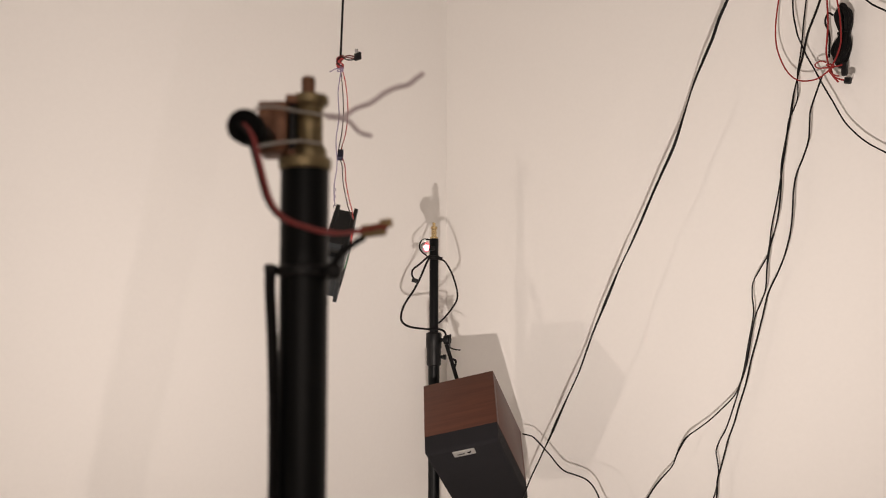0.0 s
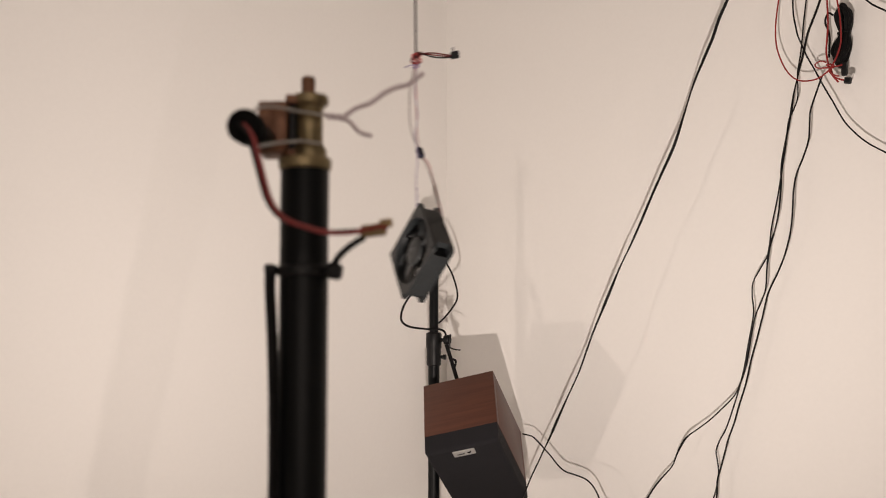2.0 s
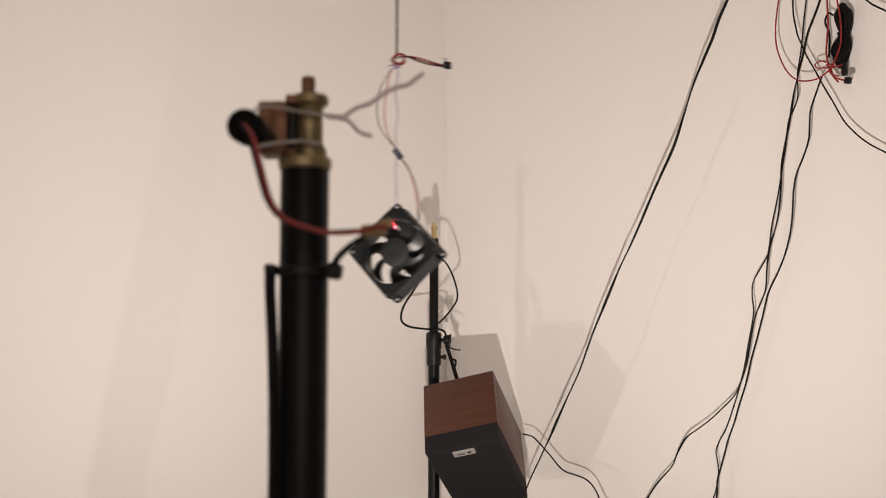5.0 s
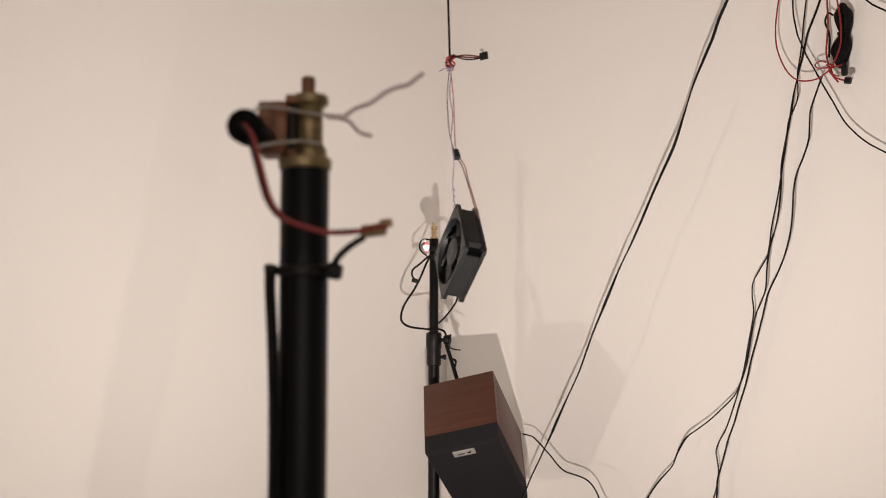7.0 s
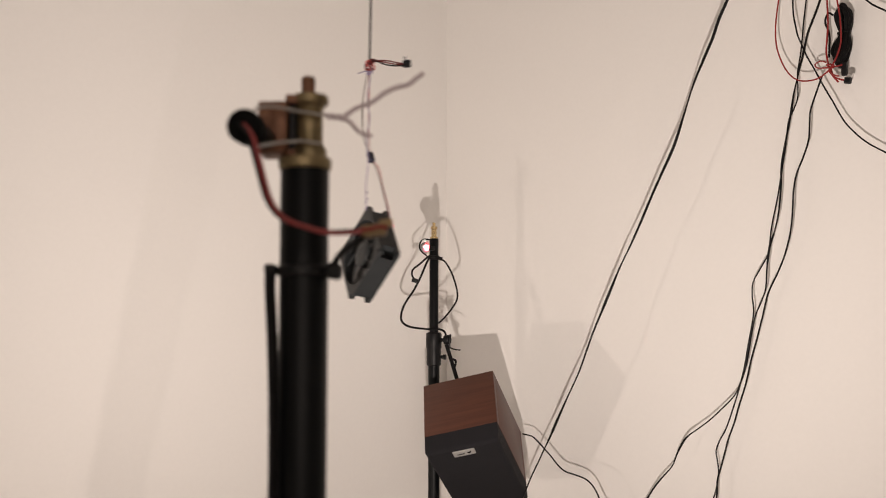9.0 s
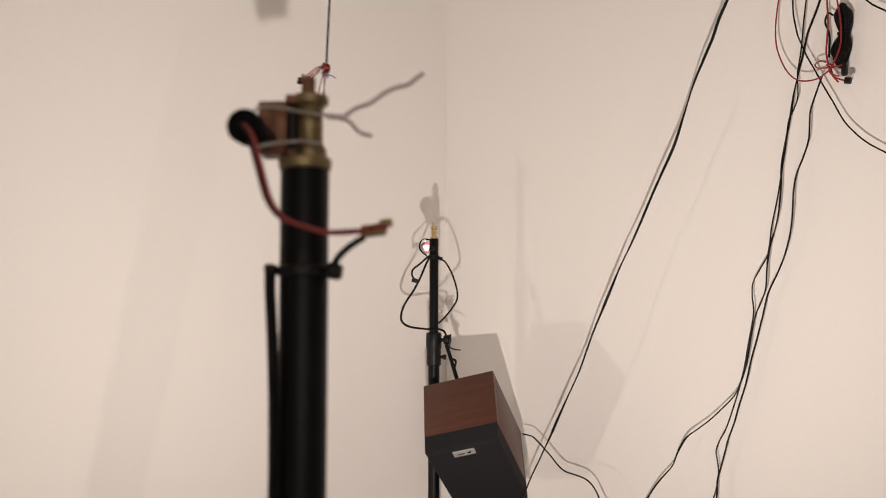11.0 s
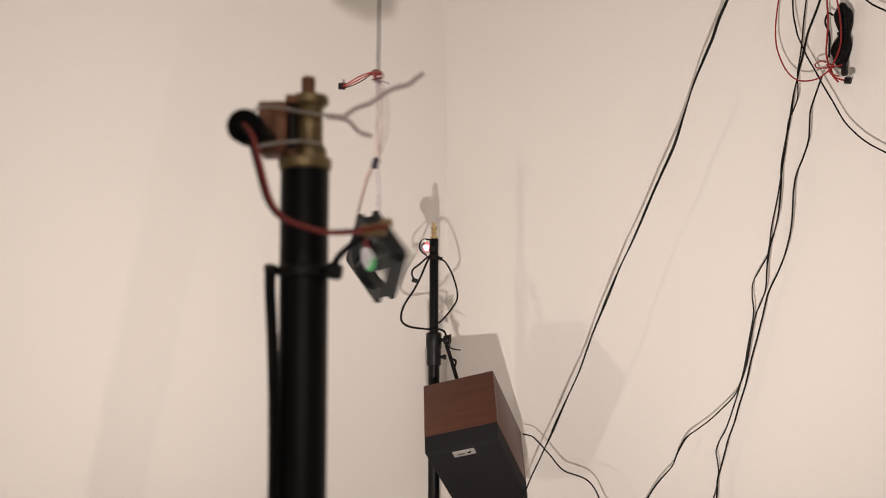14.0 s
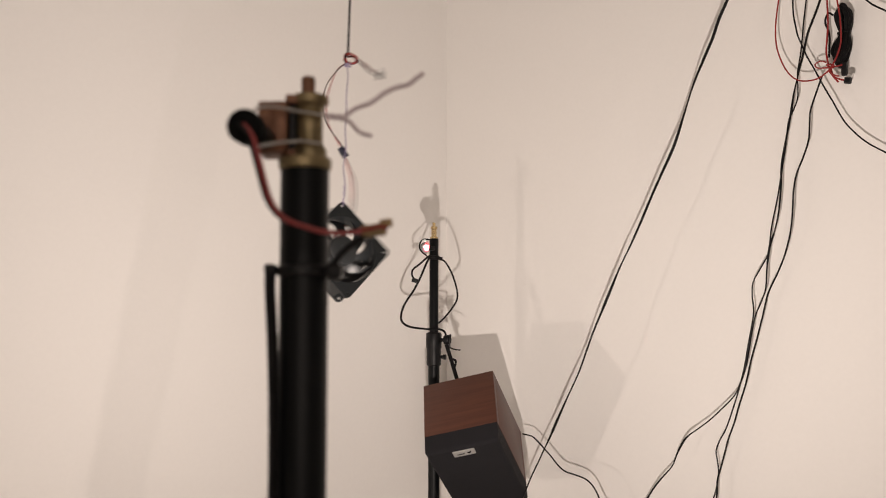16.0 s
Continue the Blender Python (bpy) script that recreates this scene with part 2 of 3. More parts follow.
def near_stand():
    x, y = -0.0557, 0.373
    root = thing("light_stand", "black light stand with brass spigot and strapped-on pointer module", "stand", (x, y, 0))
    up = lambda z: Matrix.Translation((0, 0, z))
    part("pole", turned([(0.0094, 1.00), (0.0097, 1.001), (0.0097, 1.359), (0.0094, 1.3598)], up(0), 40), BLACK_PAINT, root)
    part("lower_pole", turned([(0.0125, 0.0), (0.0125, 1.01), (0.0118, 1.012)], up(0), 32), BLACK_PAINT, root)
    part("cap", turned([(0.0098, 1.3588), (0.0106, 1.3594), (0.0106, 1.3628), (0.0100, 1.3636), (0.0074, 1.3640)], up(0), 36), OLD_BRASS, root, "tarnished brass cap ring")
    part("spigot", turned([(0.0068, 1.3630), (0.0068, 1.3672), (0.0058, 1.3682), (0.0052, 1.370), (0.0052, 1.3835), (0.0062, 1.3850),
                           (0.0074, 1.3858), (0.0074, 1.3884), (0.0066, 1.3893), (0.0030, 1.3896)], Matrix.Translation((0.0018, 0, 0)), 32), OLD_BRASS, root, "tarnished brass spigot")
    part("stud", turned([(0.0030, 1.3894), (0.0028, 1.3902), (0.0028, 1.3962), (0.0022, 1.397)], Matrix.Translation((0.0010, 0, 0)), 20), COPPER, root, "brown copper threaded stud")
    # brass clamp block beside the spigot
    bm = box(bmesh.new(), (0.0064, 0.019, 0.0205), pose(-0.0096, -0.0015, 1.3745, 0, 0, 2), 0.0008)
    # the channel for the beam runs between these two lugs
    box(bm, (0.0050, 0.019, 0.0112), pose(-0.0150, -0.0015, 1.3791, 0, 0, 2), 0.0008)
    box(bm, (0.0050, 0.019, 0.0035), pose(-0.0150, -0.0015, 1.3660, 0, 0, 2), 0.0008)
    box(bm, (0.009, 0.010, 0.0035), pose(-0.0035, -0.001, 1.3868, 0, 0, 10), 0.0008)
    box(bm, (0.008, 0.008, 0.0045), pose(-0.0040, -0.001, 1.3645, 0, 0, 10), 0.001)
    part("clamp_block", bm, COPPER, root, "brown tarnished brass clamp block")
    part("clamp_screw", turned([(0.0028, 1.3665), (0.0028, 1.3845)], Matrix.Translation((-0.0052, -0.001, 0)), 16), BLACK_PLASTIC, root, "dark screw between block and spigot")
    # pointer module: black tube aimed at the far receiver
    aim = (TARGET - LASER).normalized()
    back = LASER - Vector((x, y, 0)) - aim * 0.020
    m = Matrix.Translation(back + Vector((-0.0025, 0, 0.001))) @ basis(aim)
    part("pointer_module", turned([(0.0040, -0.0004), (0.0060, 0.0002), (0.0064, 0.001), (0.0064, 0.0105), (0.0055, 0.0115), (0.0052, 0.0117)], m), MODULE_BLACK, root, "black cylindrical pointer module")
    # unseen tube with a pinhole end, added to narrow the beam
    m = Matrix.Translation(back) @ basis(aim)
    bm = bmesh.new()
    rims = [[bm.verts.new(m @ Vector((r * math.cos(math.pi * i / 10), r * math.sin(math.pi * i / 10), h))) for i in range(20)] for r, h in ((0.0040, 0.0110), (0.0040, 0.0340), (0.000034, 0.0340))]
    for a, b in zip(rims, rims[1:]):
        for i in range(20):
            bm.faces.new((a[i], a[i - 1], b[i - 1], b[i]))
    part("nozzle", bm, RUBBER, root, smooth=False)
    # binding wire round block and spigot, then the loose twisted ends
    part("binding_wire", cable([(-0.0161, -0.025, 1.3772), (-0.014, -0.023, 1.3794), (-0.0084, -0.018, 1.3805), (-0.0027, -0.013, 1.3803), (0.0035, -0.01, 1.38), (0.0078, -0.005, 1.3802)], 0.0006), STEEL, root, "tinned binding wire")
    part("binding_wire", cable([(-0.0147, -0.027, 1.363), (-0.0116, -0.023, 1.365), (-0.0062, -0.017, 1.367), (0.0008, -0.013, 1.3682), (0.0068, -0.007, 1.3684)], 0.0006), STEEL, root, "tinned binding wire")
    part("binding_wire", cable(twist((0.0083, -0.005, 1.38), (0.0159, -0.005, 1.3791), 0.0007, 3), 0.0008, n=6, steps=2), GREY_WIRE, root)
    part("binding_wire", cable([(0.0155, -0.005, 1.3791), (0.0209, -0.005, 1.383), (0.0266, -0.006, 1.3848), (0.0322, -0.006, 1.3889), (0.0372, -0.007, 1.391), (0.0417, -0.007, 1.3921), (0.0453, -0.007, 1.3949), (0.048, -0.007, 1.3967)], 0.00095), GREY_WIRE, root)
    part("binding_wire", cable([(0.0155, -0.005, 1.3791), (0.0191, -0.005, 1.377), (0.0223, -0.005, 1.3734), (0.0273, -0.005, 1.3718)], 0.00085), GREY_WIRE, root)
    # red and black lead from the module to the plug
    lead = [(-0.0168, -0.038, 1.3695), (-0.0124, -0.044, 1.3640), (-0.0098, -0.045, 1.3561), (-0.0083, -0.042, 1.3488), (-0.0068, -0.037, 1.3419), (-0.0033, -0.031, 1.3364), (0.0042, -0.026, 1.3333), (0.0131, -0.021, 1.3316), (0.0245, -0.019, 1.3322), (0.0300, -0.0188, 1.3335), (0.0335, -0.0186, 1.3338)]
    part("red_lead", cable(lead[:-2], 0.0010), LEAD_RED, root, "dull red insulated lead")
    part("black_lead", cable([(px_ - 0.0016, py_ - 0.0002, pz_ + 0.0004) for px_, py_, pz_ in lead[:-2]], 0.0008), RUBBER, root, "black insulated lead")
    m = pose(0.0290, -0.0150, 1.3330, 0, -7, 0)
    bm = box(bmesh.new(), (0.0098, 0.006, 0.0046), m, 0.0009)
    box(bm, (0.005, 0.0045, 0.0030), m @ Matrix.Translation((0.005, 0, 0.0022)), 0.0005)
    part("plug", bm, TAN, root, "tan plug housing")
    part("plug_wire", cable([(0.0225, -0.0188, 1.3326), (0.0270, -0.0186, 1.3332), (0.0315, -0.0184, 1.3342), (0.0345, -0.0180, 1.3336)], 0.0007), RED_WIRE, root)
    part("feed_cable", cable([(0.0254, -0.015, 1.3304), (0.0204, -0.014, 1.3274), (0.0159, -0.013, 1.3236), (0.0132, -0.012, 1.3197)], 0.0013), RUBBER, root)
    # cable tie and the cable down the pole
    part("cable_tie", turned([(0.0102, 1.3158), (0.0112, 1.3165), (0.0112, 1.3196), (0.0102, 1.3203)], up(0), 36), BLACK_PLASTIC, root, "black cable tie")
    part("cable_tie", box(bmesh.new(), (0.0065, 0.008, 0.0066), pose(0.0126, -0.004, 1.3178, 0, 10, 0), 0.0016), BLACK_PLASTIC, root)
    part("cable_tie", box(bmesh.new(), (0.0045, 0.007, 0.0042), pose(-0.0128, -0.003, 1.3186), 0.0012), BLACK_PLASTIC, root)
    part("feed_cable", cable([(-0.0125, -0.004, 1.3190), (-0.0126, -0.005, 1.3120), (-0.0111, -0.0065, 1.2900), (-0.0101, -0.0072, 1.2650), (-0.0098, -0.0074, 1.23), (-0.0105, -0.0075, 1.15), (-0.0140, -0.006, 1.0), (-0.015, -0.004, 0.5), (-0.016, -0.004, 0.004)], 0.0022), RUBBER, root, "black cable running down the pole")


near_stand()


# ---- far stand with the receiver ----
FAR = 1.0205  # the far stand's size against its drawn plan


def far_stand():
    x, y = -0.0191, 1.96
    root = thing("light_stand", "black light stand with gold spigot and small red-lit receiver", "stand", (x * FAR, y * FAR, 1.3 * (1 - FAR)))
    root.scale = (FAR, FAR, FAR)
    up = lambda z: Matrix.Translation((0, 0, z))
    part("pole", turned([(0.0094, 1.20), (0.0094, 1.462), (0.0088, 1.4632)], up(0)), BLACK_PAINT, root)
    part("lower_pole", turned([(0.0118, 0.0261), (0.0118, 1.205)], up(0)), BLACK_PAINT, root)
    part("spigot", turned([(0.0080, 1.4630), (0.0080, 1.4662), (0.0056, 1.4670), (0.0054, 1.4740), (0.0060, 1.4748), (0.0060, 1.4766), (0.0054, 1.4774), (0.0054, 1.4825),
                           (0.0070, 1.4834), (0.0070, 1.4880), (0.0060, 1.4888), (0.0034, 1.4890), (0.0034, 1.4965), (0.0028, 1.4972)], up(0)), BRASS, root, "shiny gold brass spigot")
    collar = part("collar", turned([(0.0135, 1.197), (0.0150, 1.199), (0.0150, 1.232), (0.0160, 1.234), (0.0165, 1.262), (0.0150, 1.2655), (0.0100, 1.2665)], up(0)), BLACK_PLASTIC, root, "black plastic clamp collar")
    knob = turned([(0.004, 0.0), (0.004, 0.010), (0.0095, 0.011), (0.0105, 0.013), (0.0105, 0.020), (0.009, 0.0225)], Matrix.Translation((0.013, -0.006, 1.2500)) @ basis((0.9, -0.45, 0.05)), 10)
    part("knob", knob, BLACK_PLASTIC, collar)
    part("lever", box(bmesh.new(), (0.004, 0.004, 0.026), pose(0.0335, -0.018, 1.2500, 0, 4, 0), 0.001), BLACK_PLASTIC, collar)
    part("knob", turned([(0.0035, 0.0), (0.0035, 0.006), (0.0055, 0.007), (0.0055, 0.012), (0.004, 0.013)], Matrix.Translation((0.013, -0.003, 1.2150)) @ basis((1, -0.2, 0)), 12), BLACK_PLASTIC, collar)
    # strap and the receiver: a smoky lens in a black ring
    part("strap", turned([(0.0098, 1.4185), (0.0122, 1.4190), (0.0122, 1.4262), (0.0098, 1.4268)], up(0)), RUBBER, root)
    part("strap", box(bmesh.new(), (0.008, 0.006, 0.006), pose(0.0145, -0.003, 1.4215), 0.001), RUBBER, root)
    # the receiver reaches out from the pole towards the pointer
    near = 0.988
    c = Vector((-0.0376 * near - x, 1.945 * near - y, EYE[2] + (1.4451 - EYE[2]) * near))
    m = Matrix.Translation(c) @ basis(LASER - TARGET)
    loop = [(0.0102, 0.006, 0.0148), (0.0030, 0.002, 0.0155), (-0.0040, 0.001, 0.0145), (-0.0095, 0.0, 0.0088), (-0.0112, 0.0, 0.0015), (-0.0100, 0.0, -0.0055), (-0.0050, 0.0, -0.0120), (0.0015, 0.0, -0.0172), (0.0085, 0.002, -0.0215)]
    part("receiver_loop", cable([c + Vector(p) for p in loop], 0.0018), RUBBER, root, "black wire loop round the receiver")
    bm = bmesh.new()
    oval = [(-0.0110 * math.cos(a) * (1.0 if math.cos(a) > 0 else 0.8), 0.0150 * math.sin(a)) for a in [2 * math.pi * i / 24 for i in range(24)]]
    plate(bm, [oval], -0.001, 0.006)
    body = part("receiver_body", bm, MILKY, root, "cloudy pale receiver housing lit red by the beam")
    body.location = c
    bm = bmesh.new()
    rings = [[bm.verts.new(c + (LASER - TARGET).normalized() * -h + Vector((q * k, 0, v * k))) for q, v in oval] for k, h in ((1.0, 0.0065), (0.95, 0.014), (0.62, 0.020), (0.62, 0.064), (0.45, 0.068))]
    for a, b in zip(rings, rings[1:]):
        for i in range(24):
            bm.faces.new((a[i], a[i - 1], b[i - 1], b[i]))
    for ends in (rings[0], rings[-1][::-1]):
        bm.faces.new(ends)
    part("receiver_sleeve", bm, RUBBER, root, "black sleeve behind the receiver")
    part("receiver_rim", turned([(0.0068, -0.009), (0.0070, -0.001), (0.0066, 0.0012), (0.0062, 0.0014), (0.0056, 0.0004), (0.0054, -0.004)], m), RIM, root, "pale translucent rim")
    ring = [m @ Vector((0.0082 * math.cos(a), 0.0082 * math.sin(a), 0.0006)) for a in [math.pi * (0.35 + 1.1 * i / 12) for i in range(13)]]
    part("receiver_ring", cable(ring, 0.0008, steps=3), BLACK_PLASTIC, root)
    part("receiver", turned([(0.0061, -0.006), (0.0061, -0.003), (0.0054, -0.0014), (0.0040, 0.0002), (0.0016, 0.0010)], m), LENS, root, "smoky receiver lens glowing red from the beam")
    part("receiver_arm", box(bmesh.new(), (0.016, 0.007, 0.009), pose(c.x + 0.012, c.y + 0.018, c.z - 0.002), 0.001), BLACK_PLASTIC, root)
    # its leads
    def rel(pts, dy=0.0):
        return [(a - x, b - y + dy, z) for a, b, z in pts]
    part("lead", cable(rel([(-0.026, 1.948, 1.428), (-0.036, 1.945, 1.420), (-0.048, 1.942, 1.409), (-0.0625, 1.94, 1.397), (-0.0645, 1.94, 1.386), (-0.060, 1.94, 1.377)]), 0.0020), RUBBER, root)
    part("lead_plug", box(bmesh.new(), (0.014, 0.008, 0.009), pose(-0.058 - x, -0.02, 1.374, 0, 15, 0), 0.001), BLACK_PLASTIC, root)
    part("lead", cable(rel([(-0.028, 1.948, 1.424), (-0.037, 1.945, 1.405), (-0.046, 1.943, 1.383), (-0.060, 1.94, 1.355), (-0.078, 1.94, 1.328), (-0.0865, 1.94, 1.306), (-0.085, 1.94, 1.289), (-0.069, 1.942, 1.278), (-0.034, 1.944, 1.2735), (-0.008, 1.946, 1.273), (0.004, 1.948, 1.266), (0.007, 1.952, 1.250)]), 0.0022), RUBBER, root)
    part("lead", cable(rel([(-0.009, 1.952, 1.420), (0.005, 1.95, 1.413), (0.019, 1.95, 1.388), (0.029, 1.95, 1.356), (0.029, 1.95, 1.334), (0.017, 1.95, 1.314), (0.003, 1.952, 1.297), (-0.0095, 1.955, 1.285)]), 0.0019), RUBBER, root)
    part("lead", cable(rel([(0.006, 1.950, 1.245), (0.013, 1.945, 1.222), (0.020, 1.938, 1.200), (0.026, 1.93, 1.180), (0.034, 1.92, 1.155)]), 0.0026, side=0.0040), RUBBER, root, "thick black cable knotted below the clamp")
    part("lead", cable(rel([(0.017, 1.942, 1.212), (0.026, 1.935, 1.208), (0.024, 1.932, 1.196), (0.018, 1.936, 1.198)]), 0.0024), RUBBER, root)
    part("lead", cable(rel([(0.012, 1.945, 1.236), (0.022, 1.94, 1.232), (0.036, 1.938, 1.230)]), 0.0014), RUBBER, root)


far_stand()


# ---- loudspeaker tipped forward in front of the far stand ----
def loudspeaker():
    w, h, d = 0.149, 0.228, 0.126
    wide, down, front = Vector((0.951, -0.2093, 0.2274)), Vector((0.3076, 0.7115, -0.6318)), Vector((0.0296, -0.6708, -0.741))
    corner = Vector((0.1012, 1.9100, 1.1899))
    turn = Matrix((wide, front, -down)).transposed().to_4x4()
    # local: x across, y to the front, z up; origin at the middle of the body
    m = Matrix.Translation(corner - wide * w / 2 + front * d / 2 + down * h / 2) @ turn
    root = thing("loudspeaker", "brown wood veneer loudspeaker with black cloth grille, tipped forward", "loudspeaker")
    root.matrix_basis = m
    t = 0.014
    part("top_panel", box(bmesh.new(), (w, d, t), pose(0, 0, h / 2 - t / 2), 0.0012), WOOD, root)
    part("bottom_panel", box(bmesh.new(), (w, d, t), pose(0, 0, -h / 2 + t / 2), 0.0012), WOOD, root)
    for s in (-1, 1):
        part("side_panel", box(bmesh.new(), (t, d - 0.0006, h - 2 * t), pose(s * (w / 2 - t / 2), 0, 0), 0.0006), WOOD, root)
    part("back_panel", box(bmesh.new(), (w - 2 * t, 0.012, h - 2 * t), pose(0, -d / 2 + 0.008, 0), 0.0006), BLACK_PLASTIC, root)
    bm = box(bmesh.new(), (w - 0.001, 0.043, h - 0.001), pose(0, d / 2 + 0.0217, 0))
    front_edges = [e for e in bm.edges if all(v.co.y > d / 2 + 0.015 for v in e.verts)]
    bmesh.ops.bevel(bm, geom=front_edges, offset=0.0080, segments=5, affect="EDGES", profile=0.5)
    grille = part("grille", bm, FABRIC, root, "black cloth grille with rounded edges")
    badge = part("badge", box(bmesh.new(), (0.044, 0.003, 0.0170), pose(0.001, d / 2 + 0.0442, h / 2 - 0.0155), 0.0012), SILVER, grille, "silver badge")
    for i, (dx, wd, hg) in enumerate(((-0.007, 0.015, 0.0020), (0.009, 0.007, 0.0026), (0.0115, 0.0025, 0.0075))):
        part("badge_mark", box(bmesh.new(), (wd, 0.0006, hg), pose(0.001 + dx, d / 2 + 0.0460, h / 2 - 0.0165 + 0.001 * i, 0, 18 * i, 0)), RUBBER, badge)


loudspeaker()


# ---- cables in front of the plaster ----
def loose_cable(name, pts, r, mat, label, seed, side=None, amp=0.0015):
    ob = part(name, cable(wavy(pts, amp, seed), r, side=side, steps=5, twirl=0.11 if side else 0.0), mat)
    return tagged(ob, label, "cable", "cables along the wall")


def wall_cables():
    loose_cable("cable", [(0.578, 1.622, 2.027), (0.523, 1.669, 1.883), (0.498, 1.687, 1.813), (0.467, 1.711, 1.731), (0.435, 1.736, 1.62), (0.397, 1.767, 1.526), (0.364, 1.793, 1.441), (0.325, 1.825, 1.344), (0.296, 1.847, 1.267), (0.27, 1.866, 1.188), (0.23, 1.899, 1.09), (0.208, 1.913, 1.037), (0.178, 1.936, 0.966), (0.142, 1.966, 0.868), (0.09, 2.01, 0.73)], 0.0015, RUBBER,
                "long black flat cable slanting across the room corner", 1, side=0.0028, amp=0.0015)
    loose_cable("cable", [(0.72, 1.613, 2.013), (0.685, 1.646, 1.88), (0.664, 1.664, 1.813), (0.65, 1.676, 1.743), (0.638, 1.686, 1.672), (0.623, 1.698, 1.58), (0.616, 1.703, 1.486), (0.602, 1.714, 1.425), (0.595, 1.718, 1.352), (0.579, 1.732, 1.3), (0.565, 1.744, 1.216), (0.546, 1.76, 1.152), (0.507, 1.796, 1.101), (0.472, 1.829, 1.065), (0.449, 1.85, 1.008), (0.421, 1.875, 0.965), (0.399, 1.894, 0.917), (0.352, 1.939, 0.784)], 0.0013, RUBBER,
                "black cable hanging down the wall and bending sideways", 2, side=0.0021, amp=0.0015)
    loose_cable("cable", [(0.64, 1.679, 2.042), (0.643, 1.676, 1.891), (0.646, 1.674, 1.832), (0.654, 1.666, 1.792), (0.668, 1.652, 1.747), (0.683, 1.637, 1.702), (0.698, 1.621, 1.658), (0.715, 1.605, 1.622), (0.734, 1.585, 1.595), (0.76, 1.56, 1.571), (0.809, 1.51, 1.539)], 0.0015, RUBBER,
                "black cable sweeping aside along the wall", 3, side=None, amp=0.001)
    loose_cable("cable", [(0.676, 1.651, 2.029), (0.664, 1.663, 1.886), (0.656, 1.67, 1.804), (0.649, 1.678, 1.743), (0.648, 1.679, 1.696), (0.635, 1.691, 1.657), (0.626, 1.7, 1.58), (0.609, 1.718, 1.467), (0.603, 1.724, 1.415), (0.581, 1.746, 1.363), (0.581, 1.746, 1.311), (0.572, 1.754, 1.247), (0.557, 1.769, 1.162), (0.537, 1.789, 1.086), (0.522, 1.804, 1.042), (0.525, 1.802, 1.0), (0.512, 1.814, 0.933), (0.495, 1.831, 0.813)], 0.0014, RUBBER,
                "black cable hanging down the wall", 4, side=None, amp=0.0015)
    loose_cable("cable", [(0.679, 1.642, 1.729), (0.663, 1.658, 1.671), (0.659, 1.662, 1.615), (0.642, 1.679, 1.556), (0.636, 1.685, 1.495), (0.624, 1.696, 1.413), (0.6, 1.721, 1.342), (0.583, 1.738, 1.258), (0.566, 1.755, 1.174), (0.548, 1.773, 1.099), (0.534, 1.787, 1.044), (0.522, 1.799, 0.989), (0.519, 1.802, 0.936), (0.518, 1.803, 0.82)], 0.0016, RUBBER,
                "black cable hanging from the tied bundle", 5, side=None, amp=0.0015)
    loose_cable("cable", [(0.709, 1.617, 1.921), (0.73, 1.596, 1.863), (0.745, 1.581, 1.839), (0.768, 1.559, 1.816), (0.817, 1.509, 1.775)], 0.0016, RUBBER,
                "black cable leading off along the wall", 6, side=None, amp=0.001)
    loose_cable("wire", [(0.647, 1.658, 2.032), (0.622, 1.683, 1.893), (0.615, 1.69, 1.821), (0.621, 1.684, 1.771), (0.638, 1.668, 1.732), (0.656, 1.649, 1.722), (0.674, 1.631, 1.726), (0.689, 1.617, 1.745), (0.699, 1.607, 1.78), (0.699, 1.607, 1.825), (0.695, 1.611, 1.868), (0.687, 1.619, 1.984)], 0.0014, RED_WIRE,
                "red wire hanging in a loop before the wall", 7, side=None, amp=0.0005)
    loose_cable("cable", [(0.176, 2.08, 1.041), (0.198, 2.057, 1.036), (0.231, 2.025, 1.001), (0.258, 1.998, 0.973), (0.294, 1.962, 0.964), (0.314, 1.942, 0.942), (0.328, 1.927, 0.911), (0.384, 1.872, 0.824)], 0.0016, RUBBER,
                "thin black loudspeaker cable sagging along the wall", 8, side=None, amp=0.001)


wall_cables()


